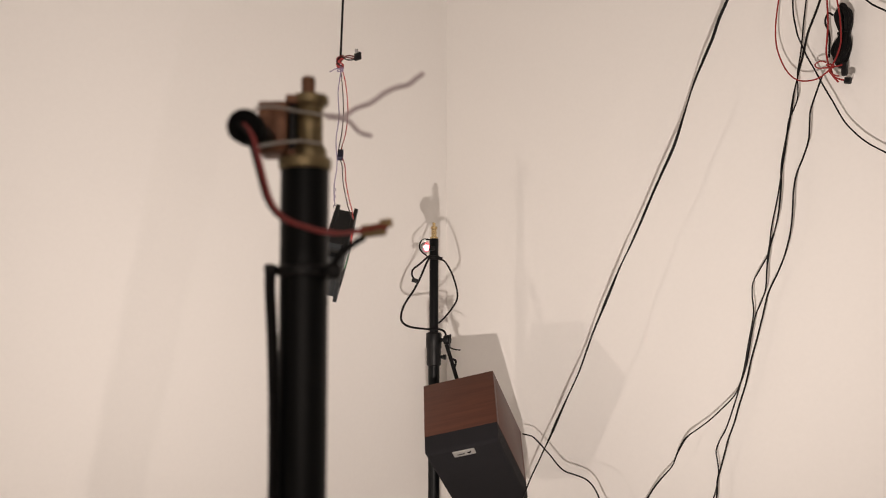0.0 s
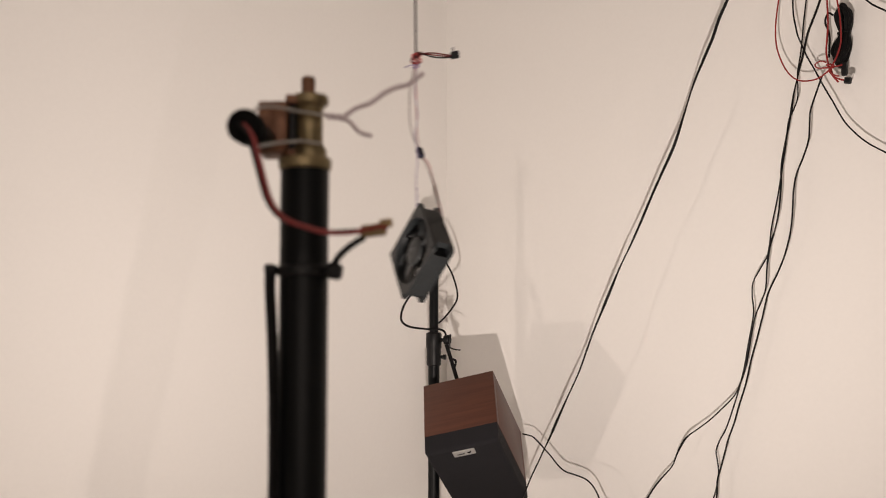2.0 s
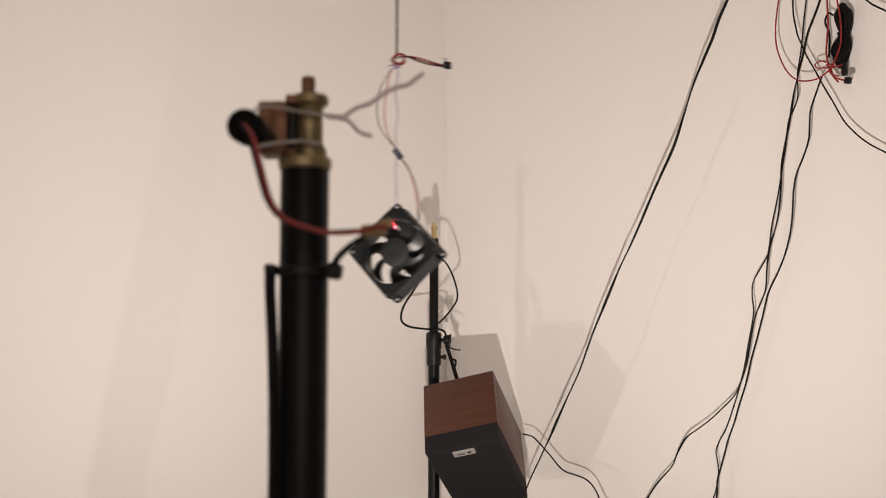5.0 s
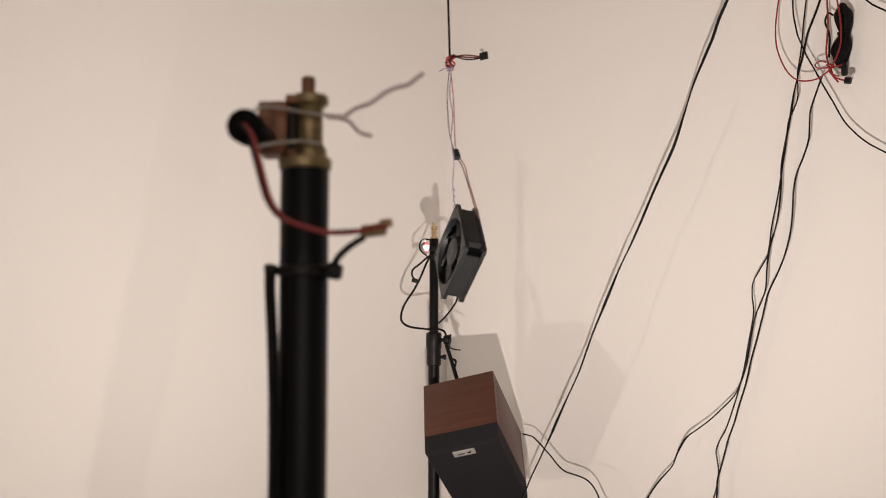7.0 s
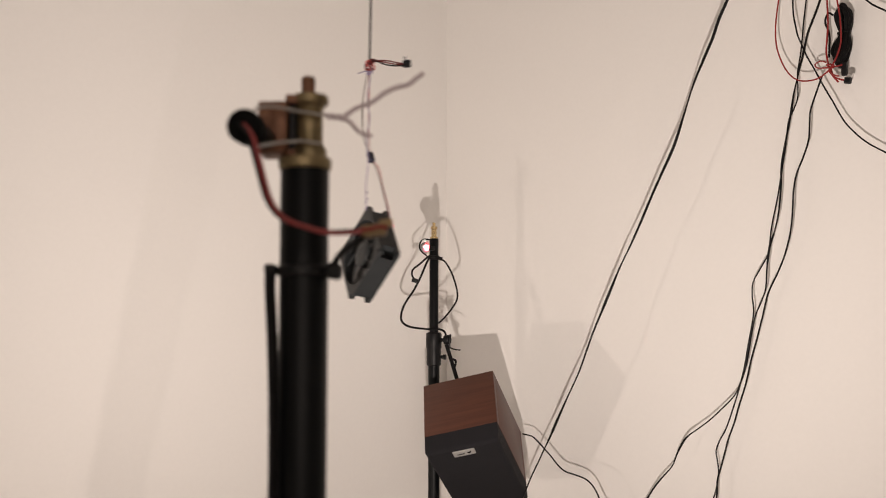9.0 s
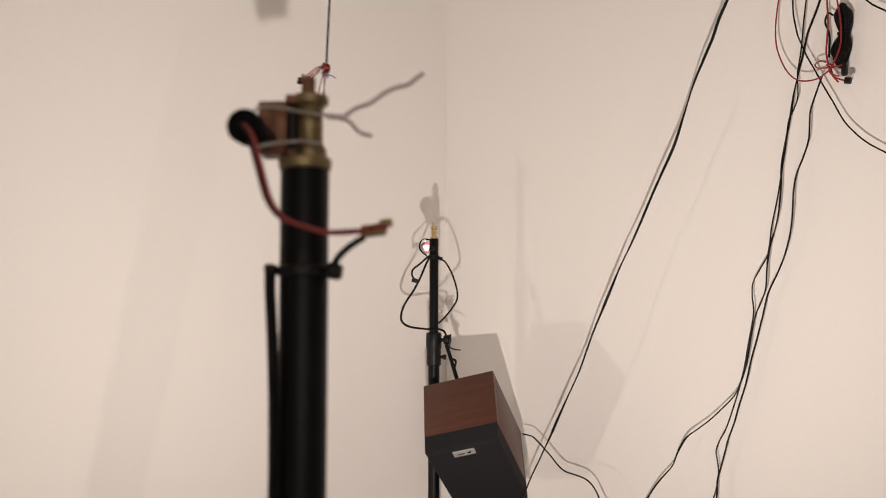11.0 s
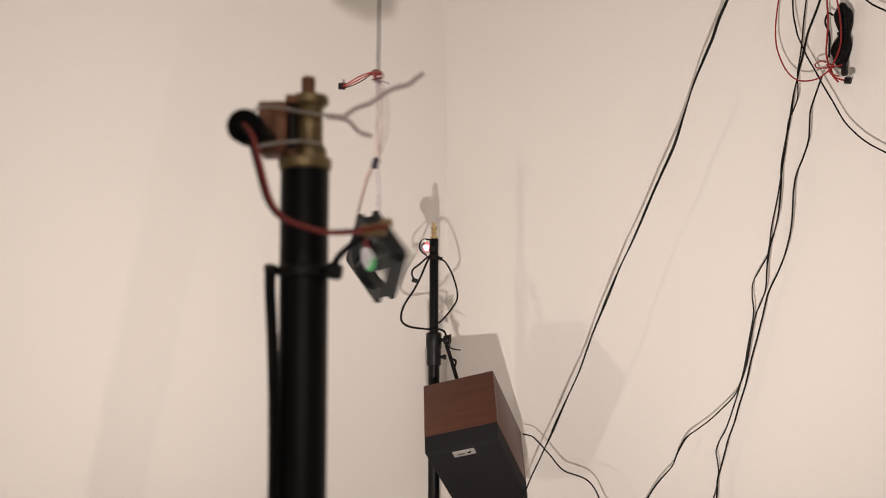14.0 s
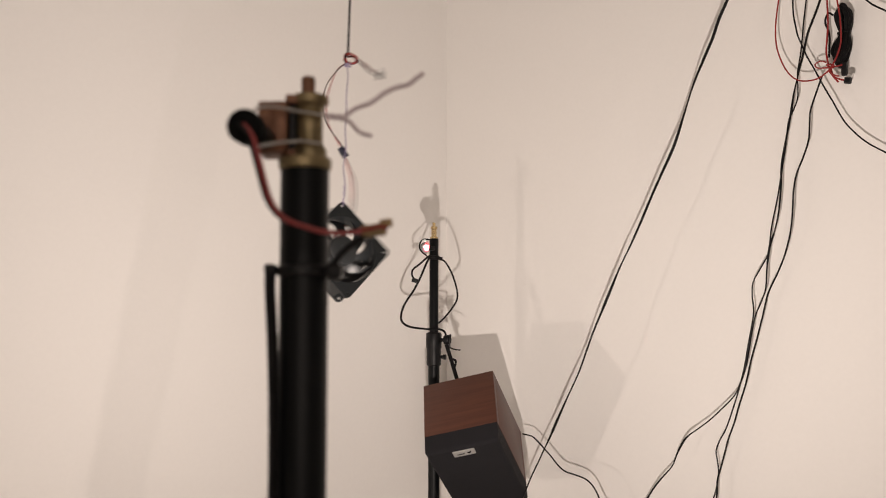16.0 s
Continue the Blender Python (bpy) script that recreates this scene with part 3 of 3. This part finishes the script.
def cable_bundle():
    base = Vector((0.7222, 1.6411, 1.7930))
    root = thing("cable_bundle", "black cable coiled and tied in the middle, hung on the wall", "cable", base)
    out = Vector((-1, -1, 0)).normalized()
    along = Vector((1, -1, 0)).normalized()
    rng = random.Random(5)
    for i in range(22):
        w = rng.uniform(0.002, 0.019)
        o = rng.uniform(0.002, 0.020)
        top, low = rng.uniform(0.052, 0.066), rng.uniform(-0.050, -0.034)
        pts = []
        for k in range(17):
            a = 2 * math.pi * k / 16
            z = (top + low) / 2 + (top - low) / 2 * math.cos(a)
            pinch = 0.35 + 0.65 * min(1, abs(z - 0.012) / 0.03)
            pts.append(along * (w * math.sin(a) * pinch + 0.004 * math.sin(z * 40) + rng.uniform(-0.001, 0.001)) + out * (o * pinch + 0.002) + Vector((0, 0, z)))
        part("coil", cable(pts, 0.0024, n=7, steps=3), RUBBER, root)
    waist = [along * 0.008 * math.cos(a) + out * (0.009 + 0.010 * math.sin(a)) + Vector((0, 0, 0.012)) for a in [2 * math.pi * k / 10 for k in range(11)]]
    part("tie", cable(waist, 0.002, steps=3), RUBBER, root)
    part("loop", cable([along * -0.012 + out * 0.02 + Vector((0, 0, 0.045)), along * -0.020 + out * 0.022 + Vector((0, 0, 0.050)), along * -0.026 + out * 0.022 + Vector((0, 0, 0.035)), along * -0.020 + out * 0.02 + Vector((0, 0, 0.010)), along * -0.022 + out * 0.02 + Vector((0, 0, -0.03))], 0.0018), RUBBER, root)
    for pts in ([(-0.022, 0.022, 0.085), (-0.020, 0.025, 0.03), (-0.024, 0.026, -0.02), (-0.020, 0.025, -0.052)],
                [(-0.022, 0.024, -0.055), (-0.012, 0.024, -0.068), (-0.002, 0.022, -0.074), (0.006, 0.02, -0.077)],
                [(-0.018, 0.024, -0.05), (-0.014, 0.024, -0.066), (-0.006, 0.022, -0.078)]):
        part("red_wire", cable([along * a + out * b + Vector((0, 0, c)) for a, b, c in pts], 0.0016), RED_WIRE, root, "red insulated wire")
    part("red_wire", cable([along * (-0.018 + 0.006 * math.cos(k)) + out * (0.026 + 0.004 * math.sin(k)) + Vector((0, 0, -0.052 + 0.0008 * k)) for k in range(12)], 0.0016), RED_WIRE, root)
    for pts in ([(-0.024, 0.028, -0.040), (-0.034, 0.028, -0.036), (-0.044, 0.028, -0.040), (-0.040, 0.029, -0.047), (-0.026, 0.029, -0.050), (-0.012, 0.029, -0.051), (0.004, 0.028, -0.050)],
                [(-0.022, 0.028, -0.046), (-0.017, 0.029, -0.058), (-0.010, 0.029, -0.066), (-0.002, 0.027, -0.069)]):
        part("red_wire", cable([along * a + out * b + Vector((0, 0, c)) for a, b, c in pts], 0.0013), RED_WIRE, root, "red insulated wire")
    turn = Matrix((along, -out, Vector((0, 0, 1)))).transposed().to_4x4()
    part("plug", box(bmesh.new(), (0.011, 0.009, 0.011), Matrix.Translation(along * 0.010 + out * 0.02 + Vector((0, 0, -0.078))) @ turn @ pose(0, 0, 0, 0, 12, 0), 0.001), BLACK_PLASTIC, root)
    part("plug_face", box(bmesh.new(), (0.008, 0.008, 0.006), Matrix.Translation(along * 0.015 + out * 0.02 + Vector((0, 0, -0.069))) @ turn @ pose(0, 0, 0, 0, 30, 0), 0.0006), STEEL, root)
    part("plug", box(bmesh.new(), (0.010, 0.010, 0.024), Matrix.Translation(along * 0.004 + out * 0.018 + Vector((0, 0, -0.056))) @ turn, 0.002), BLACK_PLASTIC, root)


cable_bundle()


# ---- the fan hanging on its cord ----
PIVOT = Vector((-0.050, 1.050, 3.60))
DROP = PIVOT.z - 1.59          # from the hook to the knot
HANG = 0.168                   # from the knot to the fan's upper corner


def hanging_fan():
    hook = part("ceiling_hook", turned([(0.012, -0.004), (0.012, 0.018), (0.004, 0.02)], Matrix(), 16), STEEL)
    hook.location = PIVOT
    tagged(hook, "small metal hook plate in the white ceiling", "hook")
    cord = part("cord", cable([(0, 0, 0), (0, 0, -DROP * 0.5), (0, 0, -DROP)], 0.0013, steps=4), RUBBER)
    cord.location = PIVOT
    tagged(cord, "long thin black cord hanging from the ceiling hook", "cord")
    root = thing("hanging_fan", "black computer fan hanging by a corner on a thin wire", "fan", PIVOT - Vector((0, 0, DROP)))
    k = Vector((0, 0, 0))
    # knot: two wound wires and the lilac strand
    for mat, ph in ((FAN_RED, 0.0), (RUBBER, 1.2), (FAN_RED, 2.4)):
        pts = [k + Vector((0.0030 + (0.0068 + 0.0010 * math.sin(ph)) * math.cos(a + ph), 0.0035 * math.sin(2 * a + ph), 0.0060 * math.sin(a + ph + 0.3 * math.sin(a)))) for a in [2 * math.pi * i / 12 for i in range(13)]]
        part("knot", cable(pts, 0.0010, steps=3), mat, root)
    part("knot", cable([k + Vector((0.004 * math.cos(i * 1.7), 0.004 * math.sin(i * 1.7), -0.006 - 0.0007 * i)) for i in range(8)], 0.0008, steps=4), PURPLE, root)
    part("wire_end", cable([k + Vector((0.0, 0.0, -0.007)), k + Vector((-0.003, -0.006, -0.008)), k + Vector((-0.005, -0.012, -0.011))], 0.0007), PURPLE, root)
    part("hanging_wire", cable([k + Vector((0.0010 * math.sin(i * 1.9), 0.0012 * math.cos(i * 1.5), -0.008 - (HANG - 0.010) * i / 12)) for i in range(13)], 0.00062, n=6), PURPLE, root, "thin lilac wire")
    part("hanging_wire", cable(twist(k + Vector((0, 0, -HANG + 0.022)), k + Vector((0, 0, -HANG - 0.001)), 0.0008, 3), 0.0005, n=5, steps=2), PURPLE, root)
    # fan leads: from the knot, through the small plug, to the frame
    for mat, o in ((FAN_RED, 0.0016), (DARK_LEAD, -0.0016)):
        up_ = [(0.002, 0, -0.004), (-0.010, 0.003 + o, -0.014), (-0.0200 + 2 * o, 0.006 + 1.5 * o, -0.034), (-0.0235 + 2 * o, 0.0075 + 1.7 * o, -0.056), (-0.019 + 1.5 * o, 0.0065 + 1.5 * o, -0.078), (-0.006, 0.004 + o, -0.097), (0.000, 0.004 + o, -0.104)]
        part("lead", cable([k + Vector(p) for p in up_], 0.0006), mat, root)
        low_ = [(0.001, 0.005 + o, -0.110), (0.0095, 0.009 + o, -0.122), (0.0170 - 1.1 * o, 0.011 + o, -0.140), (0.0196 - 1.1 * o, 0.015 + o, -0.158), (0.0195 - 1.1 * o, 0.019 + o, -0.172), (0.0180, 0.023, -0.183)]
        part("lead", cable([k + Vector(p) for p in low_], 0.0006), mat, root)
    part("lead_plug", box(bmesh.new(), (0.0062, 0.0066, 0.0128), Matrix.Translation(k + Vector((0.000, 0.0045, -0.1075))) @ pose(0, 0, 0, 0, -35, 0), 0.0008), NAVY, root, "small dark navy plug")
    # loose lead end with its plug, sticking out of the knot
    q = Matrix.Translation(k) @ pose(0, 0, 0, 0, 0, 22)
    for mat, o in ((FAN_RED, 0.0), (FAN_RED, 0.0016), (RUBBER, -0.0016)):
        part("lead", cable([q @ Vector(p) for p in ((0.002, o, 0.002), (0.012, o, 0.003 + 0.5 * o), (0.026, o, -0.001 + 1.6 * o), (0.040, o, -0.005 + 1.4 * o), (0.054, o, -0.008 + 0.6 * o))], 0.0008), mat, root)
    part("lead_plug", box(bmesh.new(), (0.0095, 0.0030, 0.0085), q @ pose(0.057, 0, -0.007, 0, -4, 20), 0.0008), BLACK_PLASTIC, root)
    part("lead_plug", box(bmesh.new(), (0.0030, 0.0026, 0.0050), q @ pose(0.0550, -0.001, -0.0010, 0, -10, 20), 0.0005), RIM, root)
    # fan body: x across the diamond, y to the back, z up; it hangs by the front upper corner
    T = 0.025
    holes = [circle(0.00215, 12, sx * 0.03575, sz * 0.03575) for sx in (-1, 1) for sz in (-1, 1)]
    bm = bmesh.new()
    for y0 in (0.0, T - 0.0042):
        plate(bm, [rounded_square(0.040, 0.0050), circle(0.0378, 56), *holes], y0, y0 + 0.0042)
    n = 56
    rings = []
    for r, y in ((0.0378, 0.002), (0.0372, 0.010), (0.0372, T - 0.010), (0.0378, T - 0.002), (0.0393, T - 0.002), (0.0393, 0.002)):
        rings.append([bm.verts.new((a, y, b)) for a, b in circle(r, n)])
    for a, b in zip(rings, rings[1:] + rings[:1]):
        for i in range(n):
            bm.faces.new((a[i], a[(i + 1) % n], b[(i + 1) % n], b[i]))
    for i in range(4):
        box(bm, (0.058, T - 0.009, 0.0016), pose(0, 0, 0, 0, 90 * i, 0) @ Matrix.Translation((0, T / 2, 0.0389)))
        for s in (-1, 1):
            box(bm, (0.0016, T - 0.009, 0.0060), pose(0, 0, 0, 0, 90 * i, 0) @ Matrix.Translation((s * 0.0285, T / 2, 0.0362)))
    frame_ = part("frame", bm, FAN_PLASTIC, root, "black plastic square fan frame")
    # motor plate with four struts and a round sticker on the back
    bm = turned([(0.0160, T - 0.006), (0.0165, T - 0.004), (0.0165, T - 0.0008), (0.0158, T - 0.0002)], pose(0, 0, 0, -90, 0, 0), 36)
    for i in range(4):
        box(bm, (0.0240, 0.0035, 0.0042), pose(0, 0, 0, 0, 90 * i + 61, 0) @ Matrix.Translation((0.0265, T - 0.0030, 0.003)) @ pose(0, 0, 0, 0, 9, 0), 0.0005)
    part("motor_mount", bm, FAN_PLASTIC, frame_)
    bm = bmesh.new()
    plate(bm, [circle(0.0150, 40)], T - 0.0002, T + 0.0003)
    sticker = part("sticker", bm, WHITE_LABEL, frame_, "round white and green sticker")
    bm = bmesh.new()
    arc = [(0.0150 * math.cos(a), 0.0150 * math.sin(a)) for a in [radians(-85 - 62 + 124 * i / 20) for i in range(21)]]
    plate(bm, [arc], T + 0.0003, T + 0.0006)
    part("sticker_panel", bm, GREEN_LABEL, sticker, "green field of the sticker")
    for i, (w, z) in enumerate(((0.014, 0.0075), (0.018, 0.0045), (0.012, 0.0015))):
        part("sticker_print", box(bmesh.new(), (w, 0.0003, 0.0009), pose(0, 0, 0, 0, 45, 0) @ Matrix.Translation((0.0, T + 0.0004, z))), GREY_INK, sticker)
    part("frame_wire", cable([pose(0, 0, 0, 0, a, 0) @ Vector(p) for a, p in ((2, (-0.0165, T - 0.001, 0.0345)), (-4, (-0.0150, T - 0.002, 0.0250)), (-11, (-0.0140, T, 0.0160)), (-15, (-0.0112, T, 0.0080)))], 0.0010), FAN_RED, frame_)
    # impeller, turning about the fan's axis
    imp = part("impeller", turned([(0.0050, 0.0026), (0.0052, 0.0022), (0.0135, 0.0022), (0.0162, 0.0034), (0.0166, 0.006), (0.0166, T - 0.0065), (0.0150, T - 0.0065)], pose(0, 0, 0, -90, 0, 0), 40), BLADE_PLASTIC, root, "black seven-bladed impeller")
    for i in range(7):
        bm = bmesh.new()
        grid = []
        for side in (0, 1):
            rows_ = []
            for u in range(7):
                r = 0.0155 + 0.0208 * u / 6
                row = []
                for v in range(7):
                    s = v / 6
                    a = 2 * math.pi * i / 7 + (s - 0.5) * (0.68 + 0.06 * u / 6) + 0.42 * (u / 6) ** 1.6
                    y = 0.0040 + 0.0130 * (1 - s) ** 0.85 + (0.0010 if side else 0.0)
                    row.append(bm.verts.new((r * math.cos(a), y, r * math.sin(a))))
                rows_.append(row)
            grid.append(rows_)
        for side in (0, 1):
            g = grid[side]
            for u in range(6):
                for v in range(6):
                    bm.faces.new((g[u][v], g[u + 1][v], g[u + 1][v + 1], g[u][v + 1]))
        a, b = grid
        for v in range(6):
            bm.faces.new((a[0][v], a[0][v + 1], b[0][v + 1], b[0][v]))
            bm.faces.new((a[6][v], a[6][v + 1], b[6][v + 1], b[6][v]))
        for u in range(6):
            bm.faces.new((a[u][0], a[u + 1][0], b[u + 1][0], b[u][0]))
            bm.faces.new((a[u][6], a[u + 1][6], b[u + 1][6], b[u][6]))
        part("blade", bm, BLADE_PLASTIC, imp)
    return root, cord, frame_, imp


FAN, CORD, FRAME, IMPELLER = hanging_fan()


# ---- what moves ----
def pchip(table, t):
    """Smooth, non-overshooting interpolation in rows of (time, value)."""
    x = [r[0] for r in table]
    y = [r[1] for r in table]
    n = len(x)
    h = [x[i + 1] - x[i] for i in range(n - 1)]
    s = [(y[i + 1] - y[i]) / h[i] for i in range(n - 1)]
    i = max(0, min(n - 2, int(np.searchsorted(x, t, side="right")) - 1))

    def slope(j):
        if j == 0:
            return s[0]
        if j == n - 1:
            return s[-1]
        if s[j - 1] * s[j] <= 0:
            return 0.0
        a, b = 2 * h[j] + h[j - 1], h[j] + 2 * h[j - 1]
        return (a + b) / (a / s[j - 1] + b / s[j])
    u = min(max((t - x[i]) / h[i], 0.0), 1.0)
    return ((2 * u ** 3 - 3 * u * u + 1) * y[i] + (u ** 3 - 2 * u * u + u) * h[i] * slope(i)
            + (3 * u * u - 2 * u ** 3) * y[i + 1] + (u ** 3 - u * u) * h[i] * slope(i + 1))


# yaw of the fan in degrees; 0 faces the camera
YAW_CALM = [(0.0, -86), (0.5, -86), (0.8, -86.5), (1.0, -84), (1.2, -81), (1.5, -75), (1.7, -73), (2.0, -62), (2.2, -57), (2.5, -48), (2.7, -42), (3.0, -34),
            (3.2, -31), (3.5, -30), (3.7, -27), (4.0, -22), (4.2, -19), (4.7, -16), (5.4, -36), (6.3, -60), (6.5, -62), (7.0, -72), (7.5, -75), (8.0, -77),
            (8.2, -76), (8.5, -72), (8.7, -68), (9.0, -60), (9.2, -54), (10.0, 10)]
YAW_WILD = [(10.0, 10), (10.7, 110), (11.1, 105), (11.3, 84), (11.4, 62), (11.5, 42), (11.6, 19), (11.7, -6), (11.8, -36), (11.9, -60), (12.0, -91), (12.1, -108),
            (12.2, -145), (12.3, -172), (12.4, -195), (12.5, -220), (12.6, -252), (12.8, -303), (13.0, -340), (13.3, -357), (13.5, -350), (13.7, -326), (13.8, -302),
            (13.9, -268), (14.0, -236), (14.2, -182), (14.4, -92), (14.5, -39), (14.7, 63), (14.9, 170), (15.0, 233), (15.1, 284), (15.2, 350), (15.3, 400), (15.5, 510), (15.7, 608), (15.8, 668), (16.0, 752)]
# small departures of the driven swing from an even ellipse, metres
CALM_X = [(0.0, 0.0), (4.2, 0.0), (6.3, -0.0008), (6.5, -0.0018), (6.9, -0.0020), (7.5, -0.0008), (8.0, 0.0), (16.0, 0.0)]
PUSH_X = [(11.3, -0.0073), (11.4, -0.0065), (11.5, -0.0066), (11.6, 0.0023), (11.7, 0.0045), (12.0, -0.0009), (12.5, -0.0063), (13.0, -0.0046), (13.3, 0.0019), (13.5, 0.0045), (14.0, 0.002), (14.2, 0.0041), (14.5, -0.0006), (15.0, 0.0019), (15.5, 0.0069), (16.0, -0.0025)]
PUSH_Y = [(11.3, -0.0185), (11.4, -0.0064), (11.5, 0.0061), (11.6, 0.0079), (11.7, 0.0092), (12.0, -0.004), (12.5, -0.0133), (13.0, 0.0038), (13.3, 0.0036), (13.5, 0.0075), (14.0, 0.0011), (14.2, -0.0055), (14.5, 0.0075), (15.0, 0.001), (15.5, 0.0042), (16.0, -0.0044)]


def swing(t):
    """Where the knot hangs at t seconds: an ellipse that grows once the fan runs."""
    w = 2 * math.pi / 2.91
    c, s = math.cos(w * t), math.sin(w * t)
    a = (pchip(CALM_X, t) - 0.0509 + (-0.067 + 0.001 * t) * c + (-0.0006 + 0.0029 * t) * s, 1.0494 + (0.0025 + 0.0008 * t) * c + (0.0173 - 0.001 * t) * s)
    w = 2 * math.pi / 2.67
    c, s = math.cos(w * t), math.sin(w * t)
    b = (-0.047 + (-0.1442 + 0.0053 * t) * c + (-0.0432 + 0.0009 * t) * s + pchip(PUSH_X, t),
         1.0484 + (0.0819 - 0.0056 * t) * c + (0.0574 + 0.0001 * t) * s + pchip(PUSH_Y, t))
    k = min(max((t - 9.3) / 1.9, 0.0), 1.0)
    k = k * k * (3 - 2 * k)
    return a[0] + (b[0] - a[0]) * k, a[1] + (b[1] - a[1]) * k


# lean of the whole fan back from its own draught, and the tilt of its frame, degrees
DRAUGHT = [(0.0, 0), (10.2, 0), (11.3, 3.5), (11.6, 3), (12.0, 0.5), (12.5, 0.5), (13.0, 3), (13.9, 1), (14.0, -1.5), (14.5, -1.5), (15.0, 0.5), (15.5, -1), (16.0, -1)]
TILT = [(0.0, 11), (10.2, 11), (11.3, 5), (12.0, -3), (12.5, 3), (13.5, 11), (13.9, 13), (14.5, 6), (15.0, 13), (16.0, 11)]


def cord_pose(t):
    x, y = swing(t)
    d = Vector((x - PIVOT.x, y - PIVOT.y, 0))
    d.z = -math.sqrt(DROP ** 2 - d.x ** 2 - d.y ** 2)
    return Matrix.Translation(PIVOT) @ Vector((0, 0, -1)).rotation_difference(d).to_matrix().to_4x4()


def fan_pose(t):
    yaw = pchip(YAW_CALM if t < 10.0 else YAW_WILD, t)
    return cord_pose(t) @ Matrix.Translation((0, 0, -DROP)) @ pose(0, 0, 0, 0, 0, yaw) @ pose(0, 0, 0, pchip(DRAUGHT, t))


def frame_pose(t):
    """The frame hangs by its front upper corner below the knot."""
    reach = 0.0400 * math.sqrt(2) - 0.0065
    return Matrix.Translation((0, 0, -HANG)) @ pose(0, 0, 0, -pchip(TILT, t)) @ Matrix.Translation((0, 0.002, -reach)) @ pose(0, 0, 0, 0, 45, 0)


def spin(t):
    """Turn of the impeller in degrees: still, then run up, steady, and slowing at the end."""
    if t < 10.2:
        return 3.0
    u = t - 10.2
    full = 2250.0
    turned = full * u * u / 1.6 if u < 0.8 else full * (u - 0.4)
    return 3.0 + turned - (1100.0 * (t - 15.2) ** 2 if t > 15.2 else 0.0)


def motions():
    walk(CORD, [(i / 15, cord_pose(i / 15)) for i in range(241)])
    walk(FAN, [(i / 15, fan_pose(i / 15)) for i in range(241)])
    walk(FRAME, [(i / 15, frame_pose(i / 15)) for i in range(241)])
    walk(IMPELLER, [(i / 30, frame_pose(i / 30) @ pose(0, 0, 0, 0, spin(i / 30), 0)) for i in range(481)])


motions()
